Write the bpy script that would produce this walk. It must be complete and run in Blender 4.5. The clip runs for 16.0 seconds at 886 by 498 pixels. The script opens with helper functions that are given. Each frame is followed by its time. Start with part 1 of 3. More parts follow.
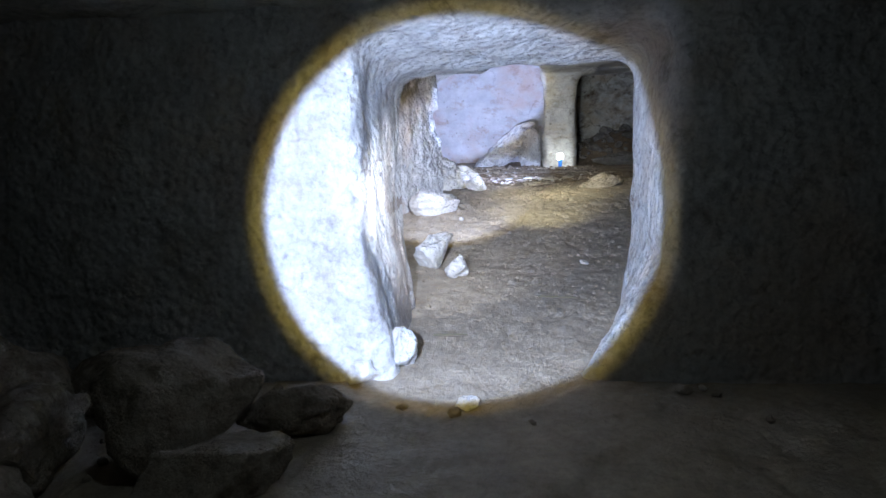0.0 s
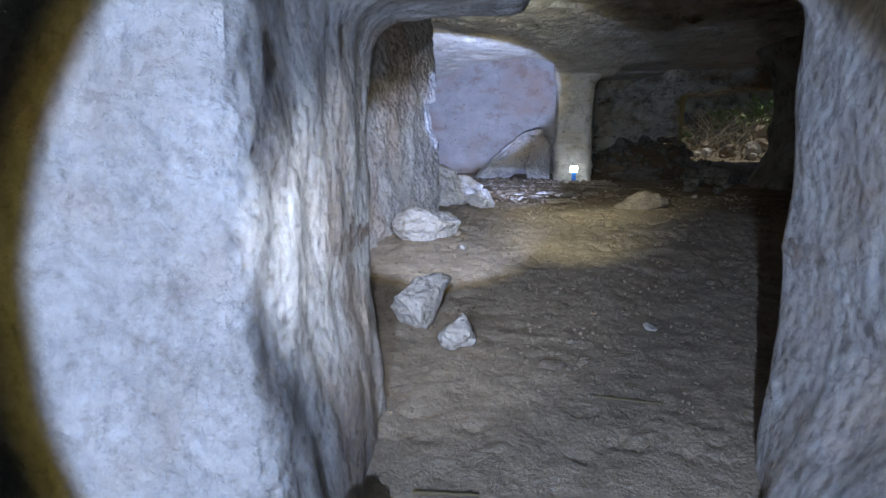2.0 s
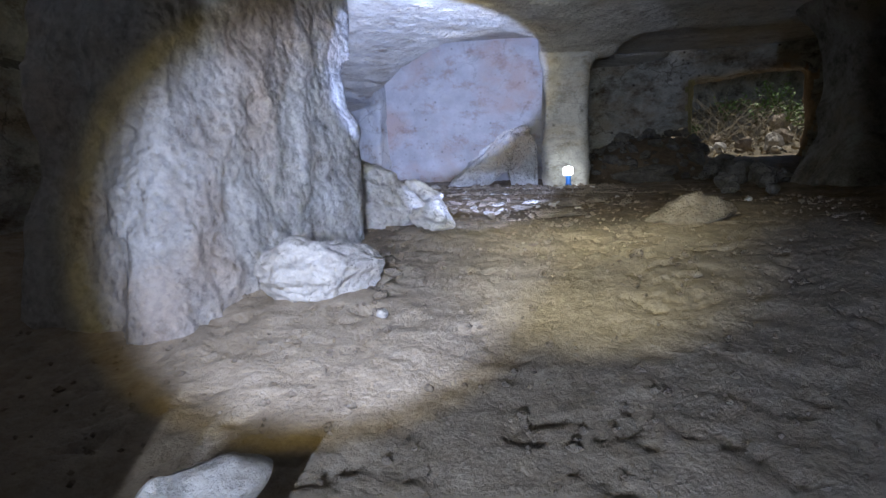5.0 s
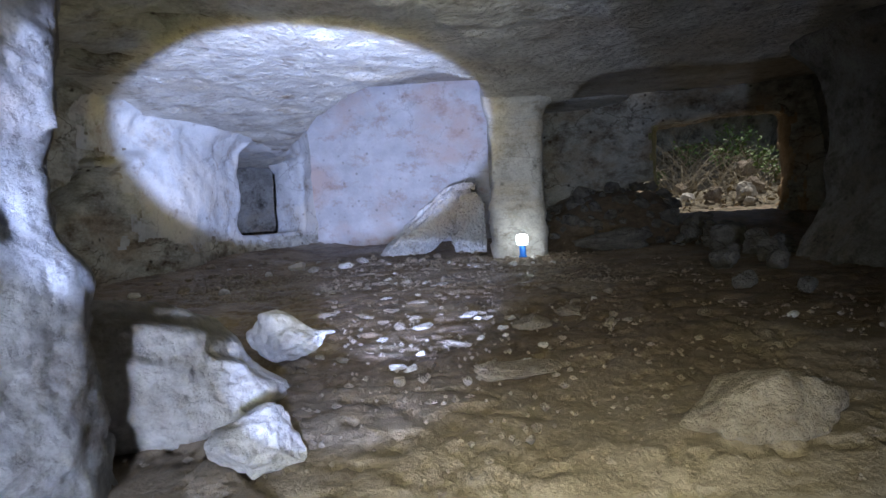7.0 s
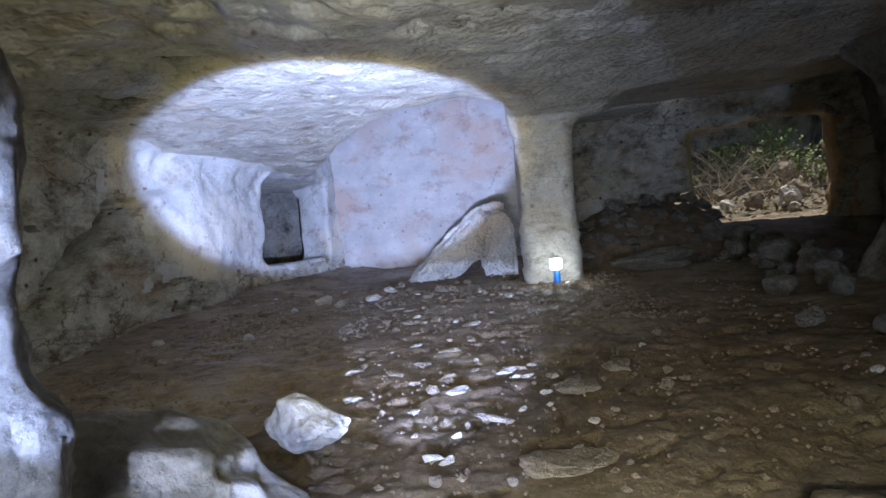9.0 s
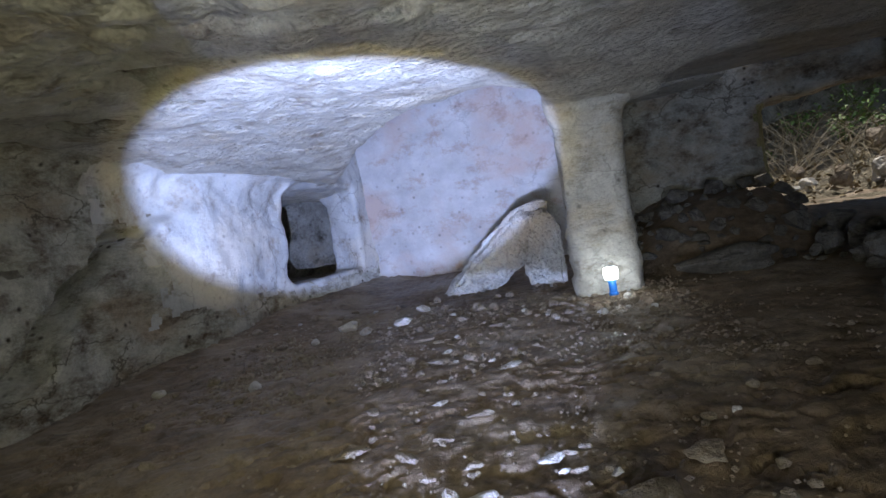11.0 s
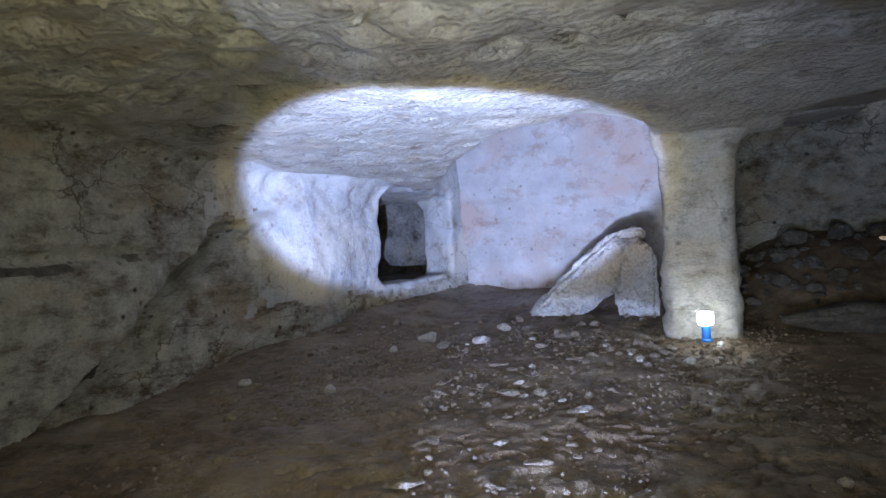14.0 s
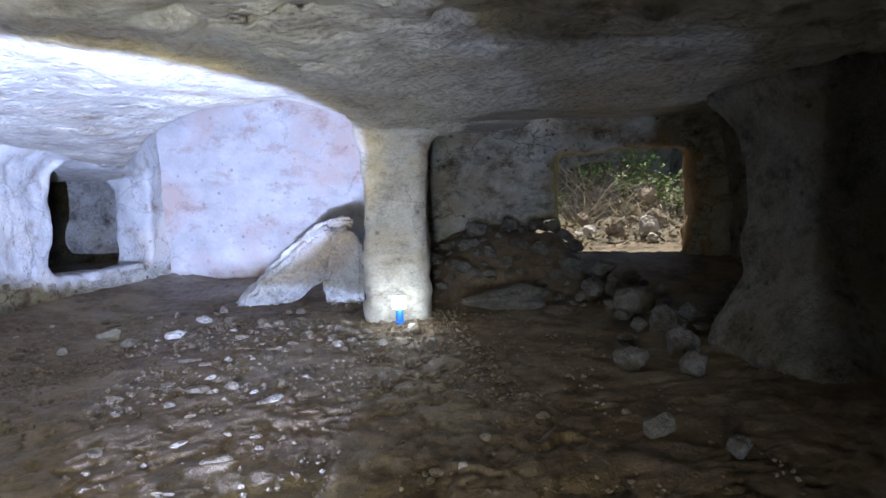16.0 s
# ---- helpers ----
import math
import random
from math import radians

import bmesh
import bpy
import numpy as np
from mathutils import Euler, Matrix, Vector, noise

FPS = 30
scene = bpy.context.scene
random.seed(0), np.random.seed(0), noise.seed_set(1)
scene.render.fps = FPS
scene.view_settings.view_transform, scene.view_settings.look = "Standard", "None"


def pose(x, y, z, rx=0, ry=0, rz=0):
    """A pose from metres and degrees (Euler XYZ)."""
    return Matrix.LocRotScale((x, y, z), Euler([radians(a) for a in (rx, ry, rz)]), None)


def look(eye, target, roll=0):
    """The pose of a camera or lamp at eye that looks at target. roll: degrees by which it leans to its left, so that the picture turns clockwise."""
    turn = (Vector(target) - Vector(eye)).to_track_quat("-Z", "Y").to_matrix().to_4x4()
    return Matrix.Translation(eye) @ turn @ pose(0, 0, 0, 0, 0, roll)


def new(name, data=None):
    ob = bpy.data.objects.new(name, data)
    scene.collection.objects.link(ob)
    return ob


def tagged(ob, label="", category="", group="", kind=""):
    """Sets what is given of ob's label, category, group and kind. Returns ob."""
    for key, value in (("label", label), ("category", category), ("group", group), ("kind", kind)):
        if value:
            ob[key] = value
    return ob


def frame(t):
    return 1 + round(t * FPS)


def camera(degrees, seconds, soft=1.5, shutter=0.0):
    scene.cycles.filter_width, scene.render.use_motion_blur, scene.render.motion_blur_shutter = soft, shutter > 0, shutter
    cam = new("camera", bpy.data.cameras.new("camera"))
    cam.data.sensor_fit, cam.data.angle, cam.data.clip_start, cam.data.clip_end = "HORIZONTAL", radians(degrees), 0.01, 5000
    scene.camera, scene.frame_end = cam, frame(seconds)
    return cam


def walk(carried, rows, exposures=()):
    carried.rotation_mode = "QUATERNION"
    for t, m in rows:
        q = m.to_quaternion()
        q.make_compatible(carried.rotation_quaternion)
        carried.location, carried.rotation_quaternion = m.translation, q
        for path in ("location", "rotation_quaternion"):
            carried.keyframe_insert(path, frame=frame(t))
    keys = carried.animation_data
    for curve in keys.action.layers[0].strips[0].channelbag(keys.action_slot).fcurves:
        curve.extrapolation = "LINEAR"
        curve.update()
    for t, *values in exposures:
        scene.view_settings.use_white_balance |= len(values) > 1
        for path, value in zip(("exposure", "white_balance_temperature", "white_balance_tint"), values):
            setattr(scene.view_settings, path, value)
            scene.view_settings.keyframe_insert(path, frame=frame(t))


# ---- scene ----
cam = camera(74.6, 16.0)
PATH = [
    (0, (1.892, 1.625, 0.637), (1.711, 3.6, 0.377), -1.9),
    (0.5, (1.89, 2.079, 0.648), (1.721, 4.057, 0.404), 0.1),
    (1, (1.81, 2.638, 0.604), (1.626, 4.615, 0.361), -0.5),
    (1.5, (1.711, 3.164, 0.636), (1.525, 5.142, 0.404), -1.2),
    (2, (1.707, 3.645, 0.646), (1.549, 5.626, 0.419), 0.1),
    (2.5, (1.874, 3.99, 0.643), (1.703, 5.972, 0.435), -1.0),
    (3, (1.897, 4.457, 0.541), (1.72, 6.439, 0.337), -1.8),
    (5.5, (1.947, 6.885, 0.615), (1.871, 8.877, 0.444), -2.2),
    (6, (1.982, 7.542, 0.589), (1.982, 9.537, 0.438), -2.4),
    (6.5, (2.214, 8.199, 0.915), (2.246, 10.194, 0.786), -2.9),
    (7, (2.276, 8.54, 1.157), (2.31, 10.539, 1.096), -3.6),
    (7.5, (2.375, 8.808, 1.232), (2.358, 10.808, 1.189), -3.5),
    (8, (2.269, 8.809, 1.264), (2.24, 10.809, 1.242), -4.6),
    (8.5, (2.27, 8.773, 1.381), (2.236, 10.772, 1.353), -5.3),
    (11, (2.508, 9.99, 1.783), (2.269, 11.975, 1.728), -9.5),
    (11.5, (2.567, 9.977, 1.861), (2.262, 11.954, 1.813), -8.6),
    (12, (2.535, 10.085, 1.978), (2.168, 12.05, 1.937), -7.0),
    (12.5, (2.548, 10.08, 2.097), (2.054, 12.017, 2.05), -5.6),
    (13, (2.558, 10.015, 2.074), (1.968, 11.925, 2.054), -4.6),
    (13.5, (2.62, 9.978, 2.08), (2.001, 11.88, 2.058), -4.0),
    (14, (2.675, 10.054, 2.044), (2.109, 11.972, 2.015), -3.8),
    (14.5, (2.746, 10.06, 2.034), (2.349, 12.019, 1.969), -3.5),
    (15, (2.85, 10.051, 2.057), (2.687, 12.043, 1.968), -3.1),
    (15.5, (2.915, 10.061, 2.032), (3.015, 12.056, 1.931), -2.7),
    (16, (2.971, 10.073, 2.034), (3.308, 12.041, 1.914), -2.3),
]
EXPOSURES = [(0.0, 0.2), (1.0, -0.2), (2.0, -0.8), (2.5, -0.75), (3.0, -0.45), (5.5, -0.45), (6.0, -0.6), (7.0, -0.3), (8.5, 0.0), (11.0, -0.15), (13.5, -0.05), (15.0, 0.05), (16.0, 0.5)]
walk(cam, [(t, look(eye, target, roll)) for t, eye, target, roll in PATH], EXPOSURES)

# ---- world and light ----
world = bpy.data.worlds.new("world")
scene.world = world
world.use_nodes = True
wn = world.node_tree
sky = wn.nodes.new("ShaderNodeTexSky")
sky.sky_type, sky.sun_disc = "NISHITA", False
sky.sun_elevation, sky.sun_rotation = radians(52), radians(150)
wn.links.new(sky.outputs[0], wn.nodes["Background"].inputs[0])
wn.nodes["Background"].inputs[1].default_value = 0.15


def lamp(name, kind, energy, colour, m, radius=0.03, angle=None, blend=0.1):
    data = bpy.data.lights.new(name, kind)
    data.energy, data.color = energy, colour
    if kind == "SUN":
        data.angle = radius
    else:
        data.shadow_soft_size = radius
    if kind == "SPOT":
        data.spot_size, data.spot_blend = radians(angle), blend
    ob = new(name, data)
    ob.matrix_world = m
    return ob


COOL, WARM, YELLOW = (0.4, 0.53, 1.0), (0.95, 0.96, 0.7), (1.0, 0.8, 0.2)
lamp("sun", "SUN", 5.0, (1.0, 0.93, 0.82), look((10.5, 26.5, 13), (9.0, 22.0, 1.5)), radians(0.5))


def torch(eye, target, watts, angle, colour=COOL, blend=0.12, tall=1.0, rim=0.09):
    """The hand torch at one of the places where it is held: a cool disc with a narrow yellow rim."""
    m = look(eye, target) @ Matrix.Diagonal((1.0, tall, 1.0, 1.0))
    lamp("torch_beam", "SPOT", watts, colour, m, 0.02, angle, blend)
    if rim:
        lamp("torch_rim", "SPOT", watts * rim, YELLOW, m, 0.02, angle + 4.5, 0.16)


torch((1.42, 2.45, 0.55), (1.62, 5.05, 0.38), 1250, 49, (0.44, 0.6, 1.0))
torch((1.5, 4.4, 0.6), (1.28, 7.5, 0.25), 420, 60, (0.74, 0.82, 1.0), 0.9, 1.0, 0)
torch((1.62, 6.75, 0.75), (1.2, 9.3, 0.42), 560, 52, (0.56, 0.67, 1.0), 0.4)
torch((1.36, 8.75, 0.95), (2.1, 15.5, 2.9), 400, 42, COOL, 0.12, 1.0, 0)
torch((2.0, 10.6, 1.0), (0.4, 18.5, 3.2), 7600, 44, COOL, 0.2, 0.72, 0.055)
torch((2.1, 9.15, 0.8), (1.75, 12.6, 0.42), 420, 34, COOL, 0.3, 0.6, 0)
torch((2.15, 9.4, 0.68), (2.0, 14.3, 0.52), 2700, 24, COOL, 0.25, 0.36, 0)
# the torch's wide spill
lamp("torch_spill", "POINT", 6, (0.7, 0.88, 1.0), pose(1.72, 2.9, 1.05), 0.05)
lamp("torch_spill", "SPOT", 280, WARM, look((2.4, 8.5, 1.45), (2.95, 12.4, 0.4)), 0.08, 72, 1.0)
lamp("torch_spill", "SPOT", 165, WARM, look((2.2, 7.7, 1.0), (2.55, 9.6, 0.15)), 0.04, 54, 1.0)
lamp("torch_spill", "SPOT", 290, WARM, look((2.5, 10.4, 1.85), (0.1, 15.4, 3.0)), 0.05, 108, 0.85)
# the lantern's light on the pillar and the ground round it
lamp("lantern_light", "POINT", 7, (0.9, 0.96, 1.0), pose(3.66, 16.95, 0.98), 0.05)


# ---- materials ----
def material(name, low, high, rough=0.9, grain=6.0, stain=None, stain_amount=0.5, bump=0.6, pits=0.0, second=None, spec=0.3, rough_low=None, relief=0.11, dry=None, chips=0.0, fine=0.03, streak=(1, 1, 1), cracks=0.0, speckle=0.22, band=None):
    m = bpy.data.materials.new(name)
    m.use_nodes = True
    t = m.node_tree
    b = t.nodes["Principled BSDF"]
    b.inputs["Specular IOR Level"].default_value = spec
    co = t.nodes.new("ShaderNodeTexCoord").outputs["Object"]
    geo = t.nodes.new("ShaderNodeNewGeometry").outputs["Position"]

    def tex(scale, detail=6.0, roughness=0.6, kind="ShaderNodeTexNoise", src=None):
        n = t.nodes.new(kind)
        n.inputs["Scale"].default_value = scale
        if kind == "ShaderNodeTexNoise":
            n.inputs["Detail"].default_value, n.inputs["Roughness"].default_value = detail, roughness
        t.links.new(src or geo, n.inputs["Vector"])
        return n

    def ramp(fac, *stops):
        r = t.nodes.new("ShaderNodeValToRGB")
        e = r.color_ramp.elements
        while len(e) < len(stops):
            e.new(0.5)
        for el, (p, c) in zip(e, stops):
            el.position, el.color = p, (*c, 1) if len(c) == 3 else c
        t.links.new(fac, r.inputs[0])
        return r.outputs[0]

    def mix(fac, a, b2, mode="MIX"):
        n = t.nodes.new("ShaderNodeMix")
        n.data_type, n.blend_type = "RGBA", mode
        t.links.new(fac, n.inputs["Factor"])
        t.links.new(a, n.inputs["A"])
        if isinstance(b2, tuple):
            n.inputs["B"].default_value = (*b2, 1)
        else:
            t.links.new(b2, n.inputs["B"])
        return n.outputs["Result"]

    def mix_all(a, b2):
        n = t.nodes.new("ShaderNodeMix")
        n.data_type, n.blend_type = "RGBA", "MULTIPLY"
        n.inputs["Factor"].default_value = 1.0
        t.links.new(a, n.inputs["A"])
        t.links.new(b2, n.inputs["B"])
        return n.outputs["Result"]

    drawn = t.nodes.new("ShaderNodeVectorMath")
    drawn.operation = "MULTIPLY"
    drawn.inputs[1].default_value = streak
    t.links.new(geo, drawn.inputs[0])
    long = drawn.outputs[0]
    colour = ramp(tex(grain, 8, 0.65).outputs["Fac"], (0.3, low), (0.7, high))
    if second:
        mask = ramp(tex(0.9, 5, 0.6, src=long).outputs["Fac"], (0.5, (0, 0, 0)), (0.64, (1, 1, 1)))
        colour = mix(mask, colour, second)
    if stain:
        mask = ramp(tex(2.4, 9, 0.75, src=long).outputs["Fac"], (0.56 - 0.12 * stain_amount, (0, 0, 0)), (0.74 - 0.1 * stain_amount, (1, 1, 1)))
        colour = mix(mask, colour, stain)
    if pits:
        v = tex(5.0, kind="ShaderNodeTexVoronoi")
        keep = ramp(tex(1.3, 3, 0.5).outputs["Fac"], (0.42, (0, 0, 0)), (0.54, (1, 1, 1)))
        hole = ramp(v.outputs["Distance"], (0.06, (1, 1, 1)), (0.2, (0, 0, 0)))
        both = t.nodes.new("ShaderNodeMath")
        both.operation = "MULTIPLY"
        t.links.new(keep, both.inputs[0])
        t.links.new(hole, both.inputs[1])
        dark = t.nodes.new("ShaderNodeMath")
        dark.operation = "MULTIPLY"
        dark.inputs[1].default_value = pits
        t.links.new(both.outputs[0], dark.inputs[0])
        colour = mix(dark.outputs[0], colour, (0.06, 0.045, 0.035))
    if dry:
        sep = t.nodes.new("ShaderNodeSeparateXYZ")
        t.links.new(geo, sep.inputs[0])
        far = t.nodes.new("ShaderNodeMath")
        far.operation = "MULTIPLY_ADD"
        far.inputs[1].default_value = 2.5
        t.links.new(tex(0.9, 5, 0.6).outputs["Fac"], far.inputs[0])
        t.links.new(sep.outputs["Y"], far.inputs[2])
        rng = t.nodes.new("ShaderNodeMapRange")
        rng.inputs["From Min"].default_value, rng.inputs["From Max"].default_value = 11.0, 13.0
        rng.inputs["To Min"].default_value, rng.inputs["To Max"].default_value = 1.0, 0.0
        t.links.new(far.outputs[0], rng.inputs["Value"])
        pale = ramp(tex(5.0, 8, 0.7).outputs["Fac"], (0.3, dry[0]), (0.7, dry[1]))
        colour = mix(rng.outputs[0], colour, pale)
    if band:
        axes = t.nodes.new("ShaderNodeSeparateXYZ")
        t.links.new(geo, axes.inputs[0])
        sway = t.nodes.new("ShaderNodeMath")
        sway.operation = "MULTIPLY_ADD"
        sway.inputs[1].default_value = 0.4
        t.links.new(tex(3.5, 7, 0.7).outputs["Fac"], sway.inputs[0])
        t.links.new(axes.outputs["Z"], sway.inputs[2])
        off = t.nodes.new("ShaderNodeMath")
        off.operation = "COMPARE"
        off.inputs[1].default_value, off.inputs[2].default_value = band[0] + 0.2, band[1]
        t.links.new(sway.outputs[0], off.inputs[0])
        deep = t.nodes.new("ShaderNodeMapRange")
        deep.inputs["From Min"].default_value, deep.inputs["From Max"].default_value = band[2], band[2] + 0.3
        t.links.new(axes.outputs["Y"], deep.inputs["Value"])
        part_of = t.nodes.new("ShaderNodeMath")
        part_of.operation = "MULTIPLY"
        t.links.new(off.outputs[0], part_of.inputs[0])
        t.links.new(deep.outputs[0], part_of.inputs[1])
        worn = ramp(tex(11.0, 8, 0.75).outputs["Fac"], (0.36, (0.15,) * 3), (0.56, (0.8,) * 3))
        colour = mix(mix_all(part_of.outputs[0], worn), colour, (0.3, 0.22, 0.17))
    grit = ramp(tex(26.0, 6, 0.75).outputs["Fac"], (0.34, (1 - speckle,) * 3), (0.56, (1, 1, 1)))
    colour = mix_all(colour, grit)
    if cracks:
        wander = t.nodes.new("ShaderNodeVectorMath")
        wander.operation = "MULTIPLY_ADD"
        wander.inputs[1].default_value = (0.5, 0.5, 0.5)
        t.links.new(tex(2.2, 6, 0.65).outputs["Color"], wander.inputs[0])
        t.links.new(long, wander.inputs[2])
        v = tex(1.5, kind="ShaderNodeTexVoronoi", src=wander.outputs[0])
        v.feature = "DISTANCE_TO_EDGE"
        line = ramp(v.outputs["Distance"], (0.004, (cracks,) * 3), (0.022, (0, 0, 0)))
        where = ramp(tex(0.8, 3, 0.5).outputs["Fac"], (0.46, (0, 0, 0)), (0.58, (1, 1, 1)))
        colour = mix(mix_all(line, where), colour, (0.07, 0.055, 0.04))
    t.links.new(colour, b.inputs["Base Color"])
    b.inputs["Roughness"].default_value = rough
    if rough_low is not None:
        wet = t.nodes.new("ShaderNodeMapRange")
        t.links.new(tex(0.8, 4, 0.6).outputs["Fac"], wet.inputs["Value"])
        wet.inputs["From Min"].default_value, wet.inputs["From Max"].default_value = 0.4, 0.6
        wet.inputs["To Min"].default_value, wet.inputs["To Max"].default_value = rough, rough_low
        t.links.new(wet.outputs[0], b.inputs["Roughness"])
    bp = t.nodes.new("ShaderNodeBump")
    bp.inputs["Strength"].default_value, bp.inputs["Distance"].default_value = bump, relief
    t.links.new(tex(9.0, 10, 0.7, src=long).outputs["Fac"], bp.inputs["Height"])
    bp2 = t.nodes.new("ShaderNodeBump")
    bp2.inputs["Strength"].default_value, bp2.inputs["Distance"].default_value = bump, fine
    t.links.new(tex(38.0, 4, 0.6).outputs["Fac"], bp2.inputs["Height"])
    t.links.new(bp.outputs[0], bp2.inputs["Normal"])
    top = bp2
    if chips:
        v = tex(19.0, kind="ShaderNodeTexVoronoi", src=long)
        v.feature = "SMOOTH_F1"
        top = t.nodes.new("ShaderNodeBump")
        top.inputs["Strength"].default_value, top.inputs["Distance"].default_value = 0.9, chips
        t.links.new(v.outputs["Distance"], top.inputs["Height"])
        t.links.new(bp2.outputs[0], top.inputs["Normal"])
    t.links.new(top.outputs[0], b.inputs["Normal"])
    return m


LIME = material("limestone wall", (0.46, 0.45, 0.43), (0.74, 0.73, 0.71), 0.92, 5, (0.24, 0.2, 0.17), 0.2, 0.9, 0.4, (0.58, 0.5, 0.43), relief=0.1, chips=0.035, fine=0.014, cracks=0.3)
JAMB = material("doorway limestone", (0.46, 0.45, 0.43), (0.74, 0.73, 0.71), 0.92, 5, (0.24, 0.2, 0.17), 0.2, 0.9, 0.4, (0.58, 0.5, 0.43), relief=0.1, chips=0.035, fine=0.014, cracks=0.3, band=(0.4, 0.05, 5.7))
SIDE = material("pitted limestone", (0.36, 0.35, 0.3), (0.7, 0.68, 0.6), 0.92, 4, (0.12, 0.085, 0.055), 0.75, 0.7, 1.0, (0.46, 0.38, 0.28), relief=0.15, fine=0.026, streak=(1, 0.7, 1.5), cracks=0.75)
POST = material("smooth limestone", (0.44, 0.42, 0.37), (0.7, 0.68, 0.62), 0.9, 3, (0.2, 0.16, 0.11), 0.4, 0.5, 0.6, (0.52, 0.46, 0.36), relief=0.1, fine=0.016, streak=(1, 1, 1.8), cracks=0.4)
# the window reveals: warm daylight put into the stone's colour
DAYLIT_LEFT = material("daylit yellow limestone", (0.3, 0.27, 0.12), (0.56, 0.5, 0.28), 0.95, 9, (0.16, 0.17, 0.05), 0.4, 0.8)
DAYLIT_RIGHT = material("daylit orange limestone", (0.34, 0.24, 0.14), (0.54, 0.4, 0.26), 0.92, 7, (0.16, 0.1, 0.06), 0.3, 0.8)
DARK = material("dark limestone", (0.2, 0.19, 0.17), (0.42, 0.41, 0.37), 0.92, 3, (0.06, 0.05, 0.04), 0.7, 0.8, 0.8, (0.3, 0.26, 0.2))
NICHE = material("worn plaster", (0.36, 0.35, 0.35), (0.52, 0.51, 0.51), 0.9, 2, (0.3, 0.2, 0.15), 0.35, 0.4, 0.5, (0.45, 0.36, 0.32), relief=0.07, fine=0.008, streak=(0.55, 1, 0.75), cracks=0.25, speckle=0.06)
CHALK = material("chalky limestone", (0.4, 0.4, 0.39), (0.58, 0.58, 0.57), 0.9, 2, (0.28, 0.22, 0.17), 0.3, 0.5, 0.5, (0.6, 0.56, 0.5), relief=0.08, fine=0.014, cracks=0.4, speckle=0.12)
CEIL = material("limestone ceiling", (0.44, 0.41, 0.35), (0.7, 0.67, 0.6), 0.55, 4, (0.19, 0.145, 0.1), 0.45, 0.7, 0.6, (0.5, 0.44, 0.35), 0.6, 0.36, relief=0.13, fine=0.02, streak=(0.85, 1.2, 1), chips=0.03, cracks=0.4)
ROCK = material("fallen limestone", (0.5, 0.47, 0.43), (0.76, 0.73, 0.69), 0.85, 6, (0.34, 0.28, 0.22), 0.25, 0.8, 0.3, relief=0.08, fine=0.02, chips=0.03)
DULL = material("earthy stone", (0.23, 0.18, 0.13), (0.46, 0.39, 0.31), 0.85, 8, (0.14, 0.11, 0.08), 0.3, 0.8, 0.3)
EARTH = material("damp earth", (0.125, 0.088, 0.054), (0.29, 0.215, 0.145), 0.78, 7, (0.07, 0.05, 0.03), 0.35, 0.5, 0.0, (0.32, 0.255, 0.18), 0.4, 0.42, 0.08, ((0.29, 0.235, 0.17), (0.46, 0.385, 0.295)), fine=0.02, speckle=0.25)
# dark stone that carries shade in its colour: wall crack, ledge, unlit rubble
SHADED = material("shade-dark stone", (0.11, 0.1, 0.085), (0.27, 0.25, 0.22), 0.9, 8, (0.06, 0.05, 0.04), 0.4, 0.8, 0.3)
LITTER = material("leaf litter", (0.12, 0.1, 0.07), (0.34, 0.3, 0.22), 0.9, 14, (0.05, 0.045, 0.03), 0.4, 0.8)


def plain(name, colour, rough=0.6, metal=0.0, glow=0.0, sub=0.0):
    m = bpy.data.materials.new(name)
    m.use_nodes = True
    b = m.node_tree.nodes["Principled BSDF"]
    b.inputs["Base Color"].default_value = (*colour, 1)
    b.inputs["Roughness"].default_value, b.inputs["Metallic"].default_value = rough, metal
    if glow:
        b.inputs["Emission Color"].default_value, b.inputs["Emission Strength"].default_value = (*colour, 1), glow
    return m


def leafy(name, low, high):
    m = plain(name, low, 0.55)
    t = m.node_tree
    r = t.nodes.new("ShaderNodeValToRGB")
    r.color_ramp.elements[0].color, r.color_ramp.elements[1].color = (*low, 1), (*high, 1)
    t.links.new(t.nodes.new("ShaderNodeNewGeometry").outputs["Random Per Island"], r.inputs[0])
    t.links.new(r.outputs[0], t.nodes["Principled BSDF"].inputs["Base Color"])
    return m


LEAF = leafy("green leaf", (0.05, 0.11, 0.02), (0.2, 0.3, 0.07))
DRYLEAF = leafy("dry leaf", (0.1, 0.07, 0.035), (0.36, 0.29, 0.17))
TWIG = plain("dry twig", (0.34, 0.29, 0.2), 0.8)
STEM = plain("stem", (0.12, 0.1, 0.05), 0.8)
BLUE = plain("blue plastic", (0.02, 0.16, 0.55), 0.35)
GLOW = plain("lit diffuser", (0.85, 0.95, 1.0), 0.4, 0, 10)
GREY = plain("grey plastic", (0.25, 0.26, 0.27), 0.45)


# ---- rock shaping ----
LATTICE = np.random.RandomState(7).rand(32, 32, 32)


def value_noise(p, scale, seed=0):
    """Smooth random field, about -0.5 to 0.5, over points p (..., 3); scale: metres a cell."""
    q = p / scale + 13.7 * (seed + 1)
    i = np.floor(q).astype(int)
    f = q - i
    f = f * f * (3 - 2 * f)
    x, y, z = f[..., 0], f[..., 1], f[..., 2]
    out = 0
    for dx in (0, 1):
        for dy in (0, 1):
            for dz in (0, 1):
                w = (x if dx else 1 - x) * (y if dy else 1 - y) * (z if dz else 1 - z)
                out = out + w * LATTICE[(i[..., 0] + dx) % 32, (i[..., 1] + dy) % 32, (i[..., 2] + dz) % 32]
    return out - 0.5


